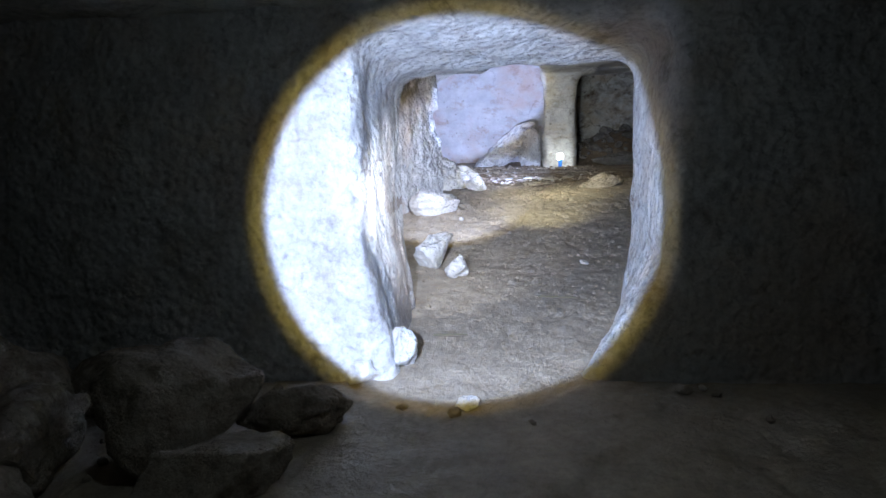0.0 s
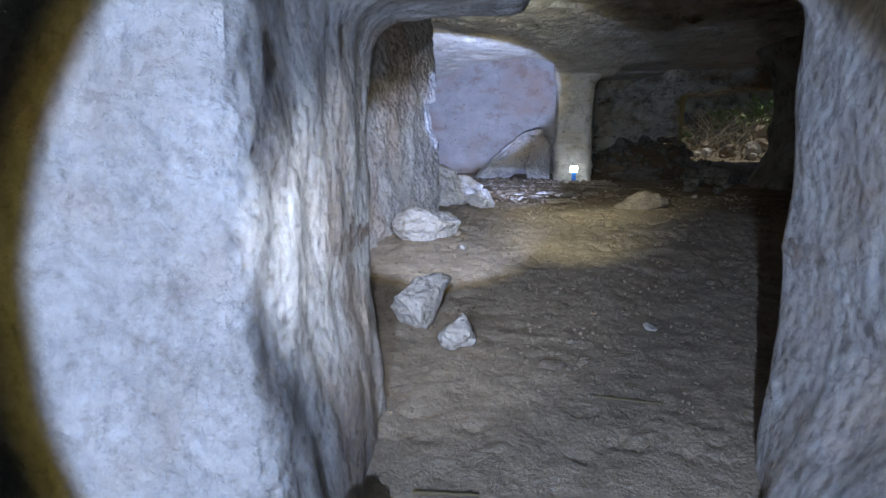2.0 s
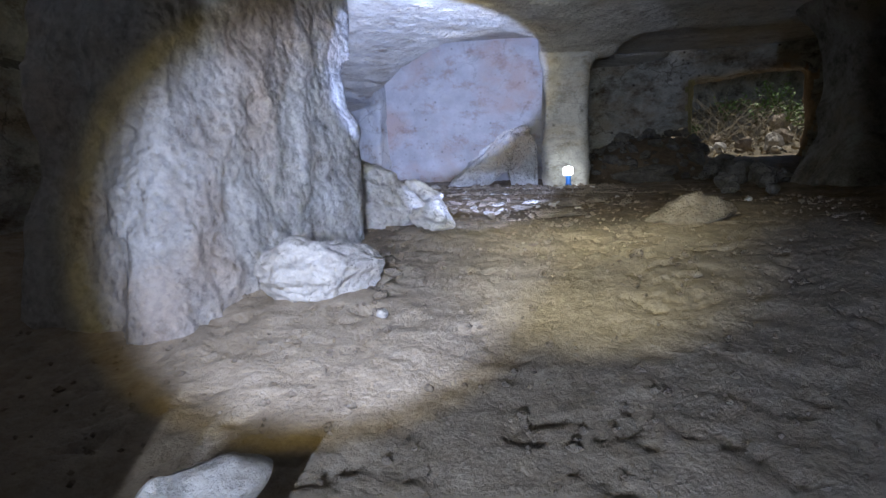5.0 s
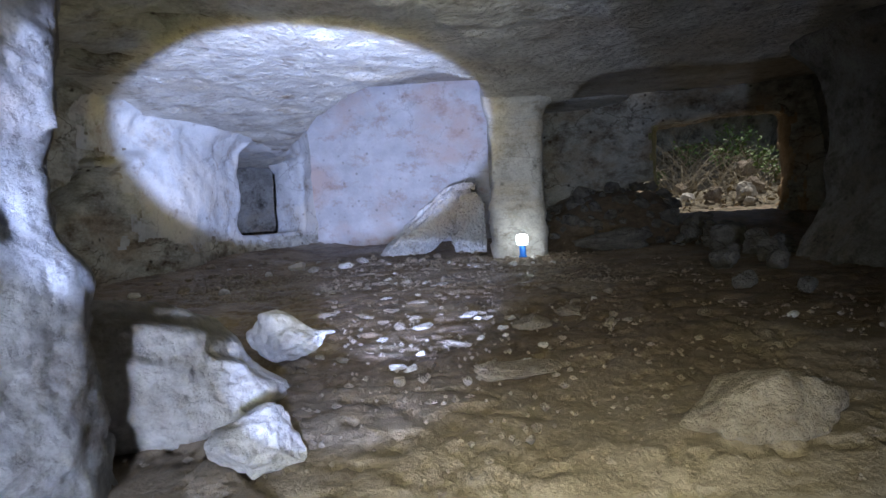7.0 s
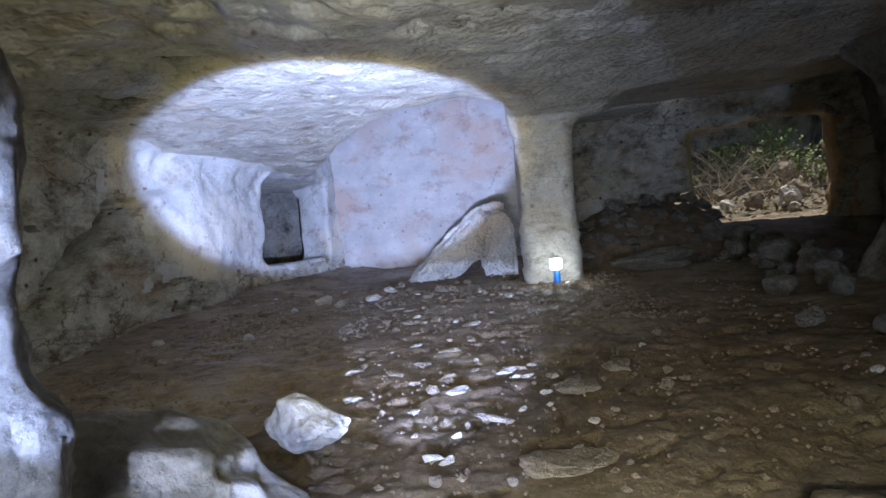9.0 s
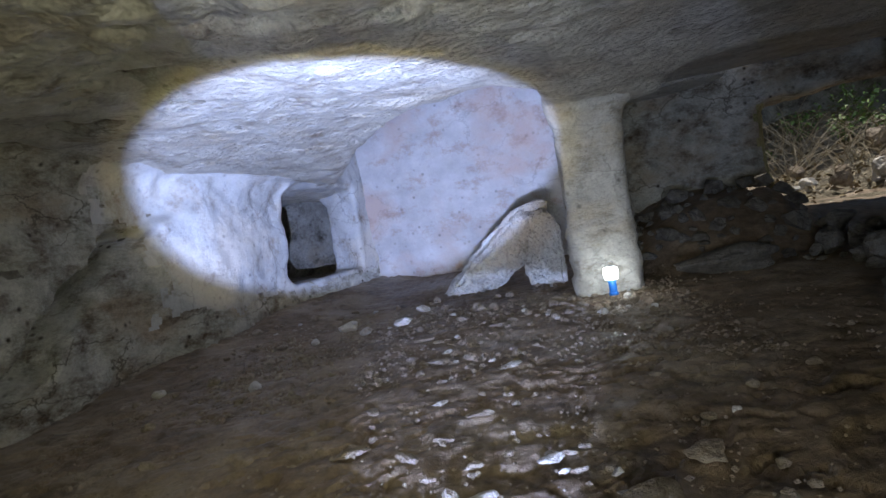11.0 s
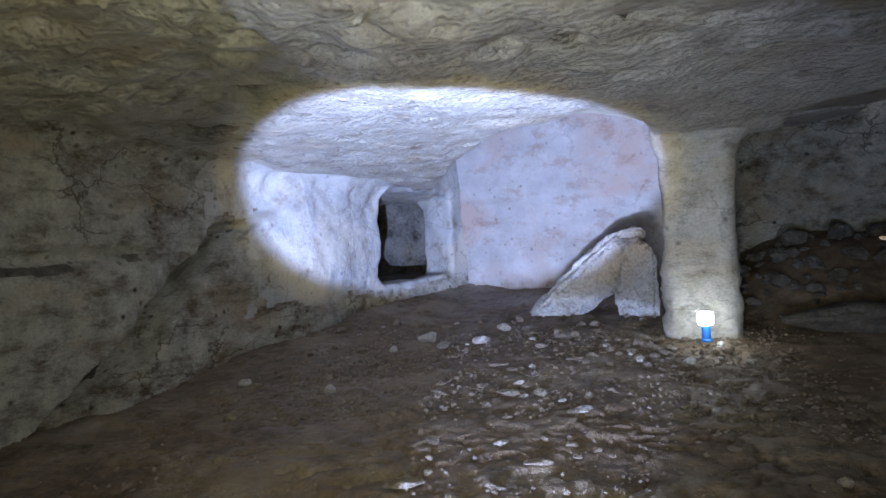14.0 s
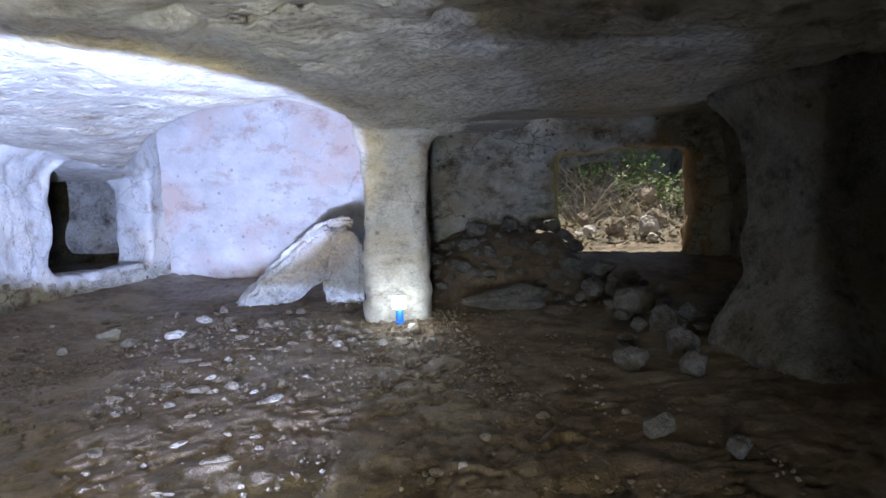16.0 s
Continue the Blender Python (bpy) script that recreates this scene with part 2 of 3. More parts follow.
def rough_field(p, amount, seed=0):
    return amount * (value_noise(p, 1.3, seed) + 0.55 * value_noise(p, 0.5, seed + 1) + 0.3 * value_noise(p, 0.2, seed + 2))


def mesh_of(name, verts, faces, mat, smooth=True):
    me = bpy.data.meshes.new(name)
    me.from_pydata(verts.tolist() if hasattr(verts, "tolist") else verts, [], faces.tolist() if hasattr(faces, "tolist") else faces)
    me.materials.append(mat)
    if smooth:
        me.polygons.foreach_set("use_smooth", np.ones(len(me.polygons), bool))
    me.update()
    return me


def carve(name, field, low, high, step, mat):
    """Meshes the solid where field(points) < 0 inside the box low..high, by surface nets."""
    n = [int(math.ceil((b - a) / step)) + 3 for a, b in zip(low, high)]
    axes = [a - step + step * np.arange(k) for a, k in zip(low, n)]
    p = np.stack(np.meshgrid(*axes, indexing="ij"), -1)
    f = field(p)
    edge = np.full(f.shape, -1.0)
    for a in range(3):
        c = p[..., a]
        edge = np.maximum(edge, np.maximum(low[a] - c, c - high[a]))
    f = np.maximum(f, edge)
    s = f < 0
    corners = [(i, j, k) for i in (0, 1) for j in (0, 1) for k in (0, 1)]
    cut = lambda g, c: g[c[0]:g.shape[0] - 1 + c[0], c[1]:g.shape[1] - 1 + c[1], c[2]:g.shape[2] - 1 + c[2]]
    count = sum(cut(s, c).astype(int) for c in corners)
    active = (count > 0) & (count < 8)
    index = np.full(active.shape, -1)
    index[active] = np.arange(active.sum())
    total = np.zeros((active.sum(), 3))
    hits = np.zeros(active.sum())
    for a in corners:
        for axis in range(3):
            if a[axis]:
                continue
            b = list(a)
            b[axis] = 1
            fa, fb = cut(f, a)[active], cut(f, b)[active]
            cross = (fa < 0) != (fb < 0)
            r = np.where(cross, fa / np.where(cross, fa - fb, 1), 0)
            pos = np.tile(np.array(a, float), (len(fa), 1))
            pos[:, axis] += r
            total += pos * cross[:, None]
            hits += cross
    base = np.argwhere(active)
    verts = (base + total / np.maximum(hits, 1)[:, None]) * step + np.array([ax[0] for ax in axes])
    faces = []
    for axis in range(3):
        u, v = (axis + 1) % 3, (axis + 2) % 3
        sl0 = [slice(1, -1)] * 3
        sl1 = [slice(1, -1)] * 3
        sl0[axis], sl1[axis] = slice(0, -1), slice(1, None)
        s0, s1 = s[tuple(sl0)], s[tuple(sl1)]
        e = np.argwhere(s0 != s1)
        inside = s0[s0 != s1]
        e[:, u] += 1
        e[:, v] += 1
        quad = []
        for du, dv in ((1, 1), (0, 1), (0, 0), (1, 0)):
            c = e.copy()
            c[:, u] -= du
            c[:, v] -= dv
            quad.append(index[c[:, 0], c[:, 1], c[:, 2]])
        quad = np.stack(quad, 1)
        quad[~inside] = quad[~inside][:, ::-1]
        faces.append(quad)
    faces = np.concatenate(faces)
    faces = faces[(faces >= 0).all(1)]
    return mesh_of(name, verts, faces, mat)


def box(p, low, high, r=0.1):
    """Distance to a rounded box."""
    c, h = (np.array(low) + high) / 2, (np.array(high) - low) / 2 - r
    q = np.abs(p - c) - h
    return np.linalg.norm(np.maximum(q, 0), axis=-1) + np.minimum(q.max(-1), 0) - r


def slab(p, a, b, t0, t1, z0, z1, r=0.1):
    """A wall that stands on the plan's line a-b, from t0 to t1 metres to the left of it."""
    d = np.array(b, float) - a
    n = np.hypot(*d)
    d /= n
    u = (p[..., 0] - a[0]) * d[0] + (p[..., 1] - a[1]) * d[1]
    v = -(p[..., 0] - a[0]) * d[1] + (p[..., 1] - a[1]) * d[0]
    return box(np.stack([u, v, p[..., 2]], -1), (0, t0, z0), (n, t1, z1), r)


def smin(a, b, k):
    h = np.clip(0.5 + 0.5 * (b - a) / k, 0, 1)
    return b * (1 - h) + a * h - k * h * (1 - h)


def smax(a, b, k):
    return -smin(-a, -b, k)


def setting(name, me, label):
    return tagged(new(name, me), label, kind="structure")


FLOOR_Y = [-3, 5, 6.2, 7.6, 9, 9.7, 10.6, 12, 14, 17.5, 19, 22, 30]
FLOOR_Z = [-0.62, -0.62, -0.5, -0.3, 0.0, 0.2, 0.33, 0.42, 0.5, 0.68, 0.74, 0.92, 1.2]


def ground(x, y):
    """The height of the cave floor."""
    x, y = np.asarray(x, float), np.asarray(y, float)
    z = np.interp(y, FLOOR_Y, FLOOR_Z)
    bank = np.clip((y - 17.2) / 2.6, 0, 1) * np.clip((x - 4.4) / 1.2, 0, 1)
    z = z + 0.42 * bank * bank * (3 - 2 * bank)
    heap = np.clip((y - 17.9) / 1.5, 0, 1) * np.clip((x - 4.1) / 0.5, 0, 1) * np.clip((7.1 - x) / 0.7, 0, 1)
    z = z + 0.5 * heap * heap * (3 - 2 * heap)
    foot = np.clip((-0.4 - x + 0.22 * (y - 18)) / 1.6, 0, 1) * np.clip((y - 15) / 4, 0, 1)
    return z + 0.25 * foot


def plates(x, y, cell, seed):
    """Cracked crust: the height of flat, slightly tilted plates and the distance to their cracks."""
    r = np.random.RandomState(seed)
    jit = r.rand(64, 64, 5)
    gx, gy = np.floor(x / cell).astype(int), np.floor(y / cell).astype(int)
    best, second = np.full(x.shape, 9.0), np.full(x.shape, 9.0)
    h = np.zeros(x.shape)
    for dx in (-1, 0, 1):
        for dy in (-1, 0, 1):
            c = jit[(gx + dx) % 64, (gy + dy) % 64]
            px, py = gx + dx + c[..., 0], gy + dy + c[..., 1]
            ex, ey = x / cell - px, y / cell - py
            d = np.hypot(ex, ey)
            near = d < best
            second = np.where(near, best, np.minimum(second, d))
            h = np.where(near, c[..., 2] - 0.5 + 0.5 * ((c[..., 3] - 0.5) * ex + (c[..., 4] - 0.5) * ey), h)
            best = np.where(near, d, best)
    return h, second - best


def spaced(*stops):
    """Coordinates with a step of their own for each stretch: start, (end, step), ..."""
    out = [np.array([stops[0]])]
    at = stops[0]
    for end, step in stops[1:]:
        n = max(1, round((end - at) / step))
        out.append(at + (end - at) * np.arange(1, n + 1) / n)
        at = end
    return np.concatenate(out)


def floor_mesh(name, xs, ys, mat):
    X, Y = np.meshgrid(xs, ys, indexing="ij")
    p = np.stack([X, Y, np.zeros_like(X)], -1)
    h = ground(X, Y)
    amount = np.clip((Y - 7.6) / 2.2, 0.12, 1) * (1 - 0.35 * np.clip((Y - 13) / 3, 0, 1))
    wx, wy = X + 0.3 * value_noise(p, 0.25, 2) + 0.12 * value_noise(p, 0.08, 32), Y + 0.3 * value_noise(p, 0.25, 4) + 0.12 * value_noise(p, 0.08, 34)
    big, bigcrack = plates(wx, wy * 1.7, 0.4, 3)
    small, smallcrack = plates(wx + 3.3, wy * 1.4, 0.14, 5)
    h = h + 0.05 * amount * value_noise(p, 0.8, 3) + amount * ((0.022 + 0.02 * np.clip((Y - 11.5) / 1.5, 0, 1)) * big + 0.012 * small)
    h = h - (0.25 + 0.75 * amount) * 0.07 * np.clip(1 - bigcrack / 0.07, 0, 1) * (value_noise(p, 0.33, 12) > 0.06) - amount * 0.035 * np.clip(1 - smallcrack / 0.12, 0, 1) * (value_noise(p, 0.25, 13) > 0.12)
    h = h + 0.02 * value_noise(p, 0.11, 9) + 0.016 * value_noise(p, 0.05, 10) + 0.03 * amount * np.maximum(0, value_noise(p, 0.16, 11) - 0.12)
    verts = np.stack([X, Y, h], -1).reshape(-1, 3)
    i = np.arange(len(xs) * len(ys)).reshape(len(xs), len(ys))
    faces = np.stack([i[:-1, :-1], i[1:, :-1], i[1:, 1:], i[:-1, 1:]], -1).reshape(-1, 4)
    return mesh_of(name, verts, faces, mat)


def height(x, y):
    return float(ground(x, y))


FLOOR = floor_mesh("floor", spaced(-5.2, (-1.5, 0.07), (4.5, 0.028), (11, 0.07)), spaced(-2.2, (2.5, 0.09), (6, 0.05), (15, 0.028), (19, 0.045), (25.2, 0.09)), EARTH)
setting("floor", FLOOR, "uneven brown earth floor with flaky crust")


# ---- the walls ----
def front_wall(p):
    x, y, z = p[..., 0], p[..., 1], p[..., 2]
    d = slab(p, (-3.2, 5.08), (6.5, 5.0), 0, 1.14, -1.5, 3.6, 0.22)
    d = smin(d, slab(p, (-3.2, 5.3), (1.9, 5.3), 0, 1.36, -1.5, 3.6, 0.14), 0.1)
    foot = np.clip((0.1 - z) / 0.7, 0, 1)
    q = p.copy()
    q[..., 0] = x + np.where(x > 1.9, 0.5 * foot * np.clip((6.3 - y) / 1.2, 0, 1), -0.14 * foot)
    q[..., 2] = z + 0.12 * np.clip((y - 5) / 1.1, 0, 1)
    hole = box(q, (1.1, 3, -2), (2.92, 8, 1.52), 0.18)
    return smax(d, -hole, 0.12) + rough_field(p, 0.1, 1) + 0.035 * value_noise(p * np.array([1, 1, 0.45]), 0.09, 2)


setting("wall_1", carve("wall_1", front_wall, (-3, 4.8, -1.1), (6.3, 6.95, 3.4), 0.045, JAMB), "rough limestone wall with a rock-cut doorway")


def second_pillar(p):
    d = slab(p, (0.46, 8.95), (1.06, 10.55), 0, 0.9, -1, 3.4, 0.14)
    d = d - 0.1 * np.clip((0.8 - p[..., 2]) / 0.8, 0, 1)
    return d + rough_field(p, 0.16, 4) + 0.09 * value_noise(p * np.array([1, 1, 0.6]), 0.11, 6) + 0.04 * value_noise(p, 0.05, 7)


setting("pillar_1", carve("pillar_1", second_pillar, (-0.8, 8.5, -0.8), (1.5, 11.3, 3.4), 0.036, LIME), "broad rock-cut pillar with flaking pale face")


def ceiling_shape(p):
    """The low ceiling's underside and the lip in which it ends before the niche and the window wall."""
    x, y, z = p[..., 0], p[..., 1], p[..., 2]
    left = np.clip((1.4 - x) / 1.6, 0, 1)
    under = 3.17 - 0.015 * (y - 14) + left * (0.28 - 0.045 * (y - 14))
    under = under + 0.17 * np.clip((y - 14) / 2.2, 0, 1) ** 2 * np.clip((3.3 - x) / 0.8, 0, 1) * (1 - left)
    edge = 16.5 + 0.28 * np.maximum(0, 2.9 - x) + 0.37 * np.maximum(0, 2.45 - x) ** 2
    over = np.clip((x - 2.98) / 0.3, 0, 1) * np.clip((4.75 - x) / 0.3, 0, 1)
    edge = edge + 1.5 * over * over * (3 - 2 * over)
    return smax(under - z, (y - edge) * 0.8, 0.2)


def left_wall(p):
    x, y, z = p[..., 0], p[..., 1], p[..., 2]
    d = slab(p, (-2.55, 10.5), (-2.45, 16.4), 0, 0.9, -0.5, 5.2, 0.1)
    d = smin(d, slab(p, (-2.5, 16.2), (-0.3, 22.6), 0, 0.85, -0.5, 5.2, 0.1), 0.3)
    side = (z - 0.45) * 0.8 - (y - 14.3) * 0.6
    side = side + 0.3 * value_noise(p, 0.5, 70) + 0.1 * value_noise(p, 0.17, 72)
    below = np.clip(0.5 - side / 0.12, 0, 1) * np.clip((19.3 - y) / 1.5, 0, 1)
    d = d - 0.24 * below + 0.8 * np.clip(1.3 - np.abs(side - 0.07) / 0.1, 0, 1) * np.clip((2.5 - z) / 0.3, 0, 1)
    d = d + 0.16 * np.clip(1 - np.abs(z - 2.12 + 0.06 * value_noise(p, 0.6, 71)) / 0.13, 0, 1) * np.clip((15.6 - y) / 0.4, 0, 1)
    hole = slab(p, (-1.6, 19.85), (-0.63, 21.83), -1.5, 2.5, 1.36, 3.03, 0.16)
    d = smin(d, ceiling_shape(p) + 0.07, 0.55)
    return smax(d, -hole, 0.1) + rough_field(p, 0.15, 8) + 0.03 * value_noise(p, 0.13, 9)


me = carve("wall_3", left_wall, (-3.7, 10.4, -0.3), (0.3, 22.9, 4.7), 0.05, SIDE)
me.materials.append(SHADED)
me.materials.append(CHALK)
for f in me.polygons:
    c = f.center
    wear = float(value_noise(np.array(c), 0.5, 74) + 0.6 * value_noise(np.array(c), 0.15, 75))
    if c.y > 16.7 + 1.2 * wear and c.z > 1.2 + 0.4 * wear:
        f.material_index = 2
        continue
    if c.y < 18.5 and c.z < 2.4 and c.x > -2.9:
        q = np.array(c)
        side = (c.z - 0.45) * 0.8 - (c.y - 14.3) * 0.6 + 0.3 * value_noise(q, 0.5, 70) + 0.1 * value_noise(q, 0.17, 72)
        # faces in the crack and below the ledge get their shade as dark colour
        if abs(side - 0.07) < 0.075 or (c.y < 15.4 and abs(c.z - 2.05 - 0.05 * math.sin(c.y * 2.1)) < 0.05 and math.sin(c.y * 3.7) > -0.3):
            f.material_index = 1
setting("wall_3", me, "pitted limestone side wall with a window hole and a slanting crack, its shade painted")


def back_wall(p):
    x, z = p[..., 0], p[..., 2]
    d = slab(p, (-0.9, 22.25), (4.6, 21.95), 0, 0.6, -0.5, 5.2, 0.1)
    step = 0.1 * np.clip((z - 2.75) / 0.1, 0, 1) * np.clip((1.0 - x) / 0.3, 0, 1)
    return d - step + rough_field(p, 0.1, 12)


setting("wall_4", carve("wall_4", back_wall, (-0.8, 21.6, 0), (4.5, 22.9, 4.9), 0.07, NICHE), "smooth stained back wall of the niche")


def window_wall(p):
    d = slab(p, (4.2, 21.6), (11, 18.7), 0, 0.9, -0.5, 4.2, 0.1)
    hole = slab(p, (6.92, 20.44), (9.1, 19.51), -1.5, 2.5, 1.05, 3.1, 0.14)
    low = 0.12 * np.clip((1.9 - p[..., 2]) / 0.4, 0, 1)
    return smax(d, -hole, 0.1) - low * np.abs(value_noise(p, 0.3, 16)) * 3 + rough_field(p, 0.17, 15) + 0.05 * value_noise(p, 0.12, 17)


me = carve("wall_5", window_wall, (4.0, 18.2, 0), (11, 22.6, 4.1), 0.07, SIDE)
me.materials.append(DAYLIT_LEFT)
me.materials.append(DAYLIT_RIGHT)
# left reveal tinted yellow-green, right one orange, as daylight colours them
for f in me.polygons:
    if 6.7 < f.center.x < 7.4 and f.normal.x > 0.25 and 0.9 < f.center.z < 3.2:
        f.material_index = 1
    elif 8.6 < f.center.x < 9.7 and f.normal.x < -0.55 and 0.9 < f.center.z < 3.2:
        f.material_index = 2
setting("wall_5", me, "rock wall with a large opening to daylight")


def lamp_pillar(p):
    z = p[..., 2]
    q = p.copy()
    q[..., 0] = p[..., 0] - 0.13 * (p[..., 1] - 17.5)
    d = box(q, (3.2, 17.5, -0.5), (4.06, 21.9, 4.9), 0.16)
    d = smin(d, ceiling_shape(p) + 0.05, 0.4)
    return d + rough_field(p, 0.1, 18) + 0.03 * value_noise(p, 0.12, 20) + 0.07 * np.clip((1.9 - z) / 0.5, 0, 1) * value_noise(p * np.array([1, 1, 1.8]), 0.1, 19)


setting("pillar_2", carve("pillar_2", lamp_pillar, (2.6, 16.9, 0), (5.4, 22.2, 4.8), 0.05, POST), "rock-cut pillar between niche and window wall")


def right_pillar(p):
    z = p[..., 2]
    flare = 0.25 * np.clip((z - 2.5) / 0.6, 0, 1) ** 2 + 0.3 * np.clip((1.3 - z) / 0.7, 0, 1)
    d = box(p, (6.95, 14.45, -0.5), (9.2, 15.6, 3.9), 0.25) - flare
    d = np.minimum(d, box(p, (7.9, 6, -1), (8.8, 15, 3.9), 0.2))
    d = np.minimum(d, box(p, (9.6, 14.5, -1), (10.4, 20, 3.9), 0.2))
    return d + rough_field(p, 0.2, 21) + 0.04 * value_noise(p, 0.14, 23)


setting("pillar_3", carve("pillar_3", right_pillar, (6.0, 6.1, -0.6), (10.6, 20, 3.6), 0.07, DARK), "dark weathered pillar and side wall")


def main_ceiling(p):
    return ceiling_shape(p) + rough_field(p, 0.14, 25) + (0.3 * np.abs(value_noise(p * np.array([0.5, 1, 1]), 0.2, 27)) + 0.1 * value_noise(p * np.array([0.6, 1, 1]), 0.1, 28) - 0.04) * np.clip((15.5 - p[..., 1]) / 2, 0.25, 1)


setting("ceiling_1", carve("ceiling_1", main_ceiling, (-3.8, 6.1, 2.7), (10.4, 22.6, 3.9), 0.055, CEIL), "low undulating rock ceiling")


def flat(name, low, high, mat, seed, amount, step, label):
    setting(name, carve(name, lambda p: box(p, low, high, 0.05) + rough_field(p, amount, seed), [a - 0.2 for a in low], [a + 0.2 for a in high], step, mat), label)


flat("ceiling_2", (-5.2, 15.5, 4.6), (4.4, 25.2, 4.95), CEIL, 31, 0.1, 0.12, "rock ceiling over the niche")
flat("ceiling_6", (4.2, 20.2, 3.6), (6.5, 22.8, 4.0), CEIL, 56, 0.1, 0.12, "dark rock ceiling beside the opening")
flat("ceiling_3", (-4, -2, 1.62), (7, 5.3, 1.95), CEIL, 34, 0.12, 0.08, "low rock ceiling of the first chamber")
flat("ceiling_4", (4.2, 15.5, 3.65), (11, 20.3, 4.05), CEIL, 48, 0.1, 0.12, "dark rock ceiling before the opening")
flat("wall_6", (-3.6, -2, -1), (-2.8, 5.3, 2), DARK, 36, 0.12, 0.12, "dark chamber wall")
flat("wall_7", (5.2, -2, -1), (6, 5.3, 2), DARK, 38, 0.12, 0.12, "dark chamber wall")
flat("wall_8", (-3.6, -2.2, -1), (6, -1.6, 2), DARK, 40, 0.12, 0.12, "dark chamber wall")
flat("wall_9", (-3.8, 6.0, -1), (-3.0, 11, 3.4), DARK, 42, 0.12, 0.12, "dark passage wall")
# dark stone here stands in for the shade inside the chamber behind
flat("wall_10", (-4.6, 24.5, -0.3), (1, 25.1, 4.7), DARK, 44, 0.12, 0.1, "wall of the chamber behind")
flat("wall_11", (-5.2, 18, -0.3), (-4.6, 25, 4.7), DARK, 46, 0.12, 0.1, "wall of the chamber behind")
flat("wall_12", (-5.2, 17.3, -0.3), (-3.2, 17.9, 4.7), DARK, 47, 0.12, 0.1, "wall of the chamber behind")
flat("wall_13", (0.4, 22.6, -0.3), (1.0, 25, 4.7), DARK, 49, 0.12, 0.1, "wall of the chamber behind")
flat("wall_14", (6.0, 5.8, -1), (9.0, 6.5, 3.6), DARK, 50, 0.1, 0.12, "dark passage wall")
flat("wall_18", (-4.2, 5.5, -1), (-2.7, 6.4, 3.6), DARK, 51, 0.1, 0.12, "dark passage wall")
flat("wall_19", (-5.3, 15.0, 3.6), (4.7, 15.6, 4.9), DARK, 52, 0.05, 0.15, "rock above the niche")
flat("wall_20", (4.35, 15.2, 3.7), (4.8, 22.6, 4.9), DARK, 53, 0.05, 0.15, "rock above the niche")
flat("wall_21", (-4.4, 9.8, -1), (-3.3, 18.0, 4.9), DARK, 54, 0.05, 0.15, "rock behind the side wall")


# ---- the things ----
def part(name, bm, mat, parent, label=""):
    me = bpy.data.meshes.new(name)
    bm.to_mesh(me)
    bm.free()
    me.materials.append(mat)
    ob = new(name, me)
    ob.parent = parent
    return tagged(ob, label)


def stone_mesh(name, seed, mat, detail=4, cuts=9, depth=0.3):
    """A broken stone about one metre across: a ball cut flat by random planes, then roughened."""
    r = np.random.RandomState(seed)
    bm = bmesh.new()
    bmesh.ops.create_icosphere(bm, subdivisions=detail, radius=0.62)
    v = np.array([x.co for x in bm.verts])
    for _ in range(cuts):
        n = r.normal(size=3)
        n /= np.linalg.norm(n)
        over = v @ n - r.uniform(0.62 - depth, 0.5)
        v = v - np.maximum(over, 0)[:, None] * n * 0.94
    v += (value_noise(v + seed * 3.1, 0.35, seed)[:, None] * 0.2 + value_noise(v + seed, 0.12, seed + 1)[:, None] * 0.09) * v / 0.5
    v /= np.abs(v).max(0) * 2
    for x, c in zip(bm.verts, v):
        x.co = c
    me = bpy.data.meshes.new(name)
    bm.to_mesh(me)
    bm.free()
    me.materials.append(mat)
    me.polygons.foreach_set("use_smooth", np.ones(len(me.polygons), bool))
    return me


def rock(x, y, size, turn, seed, label, mat=ROCK, tilt=0, cuts=9, depth=0.3, sink=0.12, name="rock", category="rock", z=None):
    """One fallen rock, resting a little sunk into the floor."""
    me = stone_mesh(name, seed, mat, 5 if max(size) > 0.3 else 4, cuts, depth)
    ob = tagged(new(name, me), label, category)
    base = height(x, y) if z is None else z
    m = pose(x, y, base + size[2] * (0.5 - sink), tilt, 0, turn)
    ob.matrix_world = m @ Matrix.Diagonal((*size, 1))
    return ob


# the rocks along the passage
rock(1.24, 7.5, (0.46, 0.38, 0.4), 25, 11, "pale angular rock lying on the passage floor")
rock(1.54, 7.12, (0.31, 0.29, 0.27), 70, 12, "smaller pale rock beside the angular one")
rock(1.06, 9.42, (0.74, 0.46, 0.4), 12, 13, "large smooth pale boulder at the foot of the pillar", cuts=6, depth=0.16, sink=0.26)
rock(1.62, 10.62, (0.38, 0.34, 0.28), 40, 14, "rounded pale rock on the heap by the pillar")
rock(1.38, 11.9, (0.48, 0.36, 0.3), 10, 15, "white wedge-shaped rock on the heap", z=0.5)
rock(0.82, 11.1, (1.5, 1.1, 0.8), 20, 16, "big pale flaky boulder, earthy on top, behind the pillar", cuts=13, depth=0.22, sink=0.25)
rock(3.5, 10.8, (0.75, 0.55, 0.42), 15, 18, "half-buried dusty boulder in the floor", DULL, sink=0.36)
rock(2.95, 12.6, (0.34, 0.3, 0.14), 30, 19, "flat dusty stone sunk in the floor", DULL, sink=0.3)
rock(3.3, 13.0, (0.3, 0.24, 0.12), 80, 20, "flat dusty stone sunk in the floor", DULL, sink=0.3)
rock(2.7, 11.6, (0.5, 0.35, 0.1), 10, 21, "flat pale slab bedded in the floor", DULL, sink=0.4)
rock(0.19, 17.5, (0.3, 0.26, 0.2), 10, 22, "pale rounded stone on the gravel")
rock(0.95, 17.4, (0.26, 0.2, 0.12), 10, 23, "pale flat stone on the gravel")
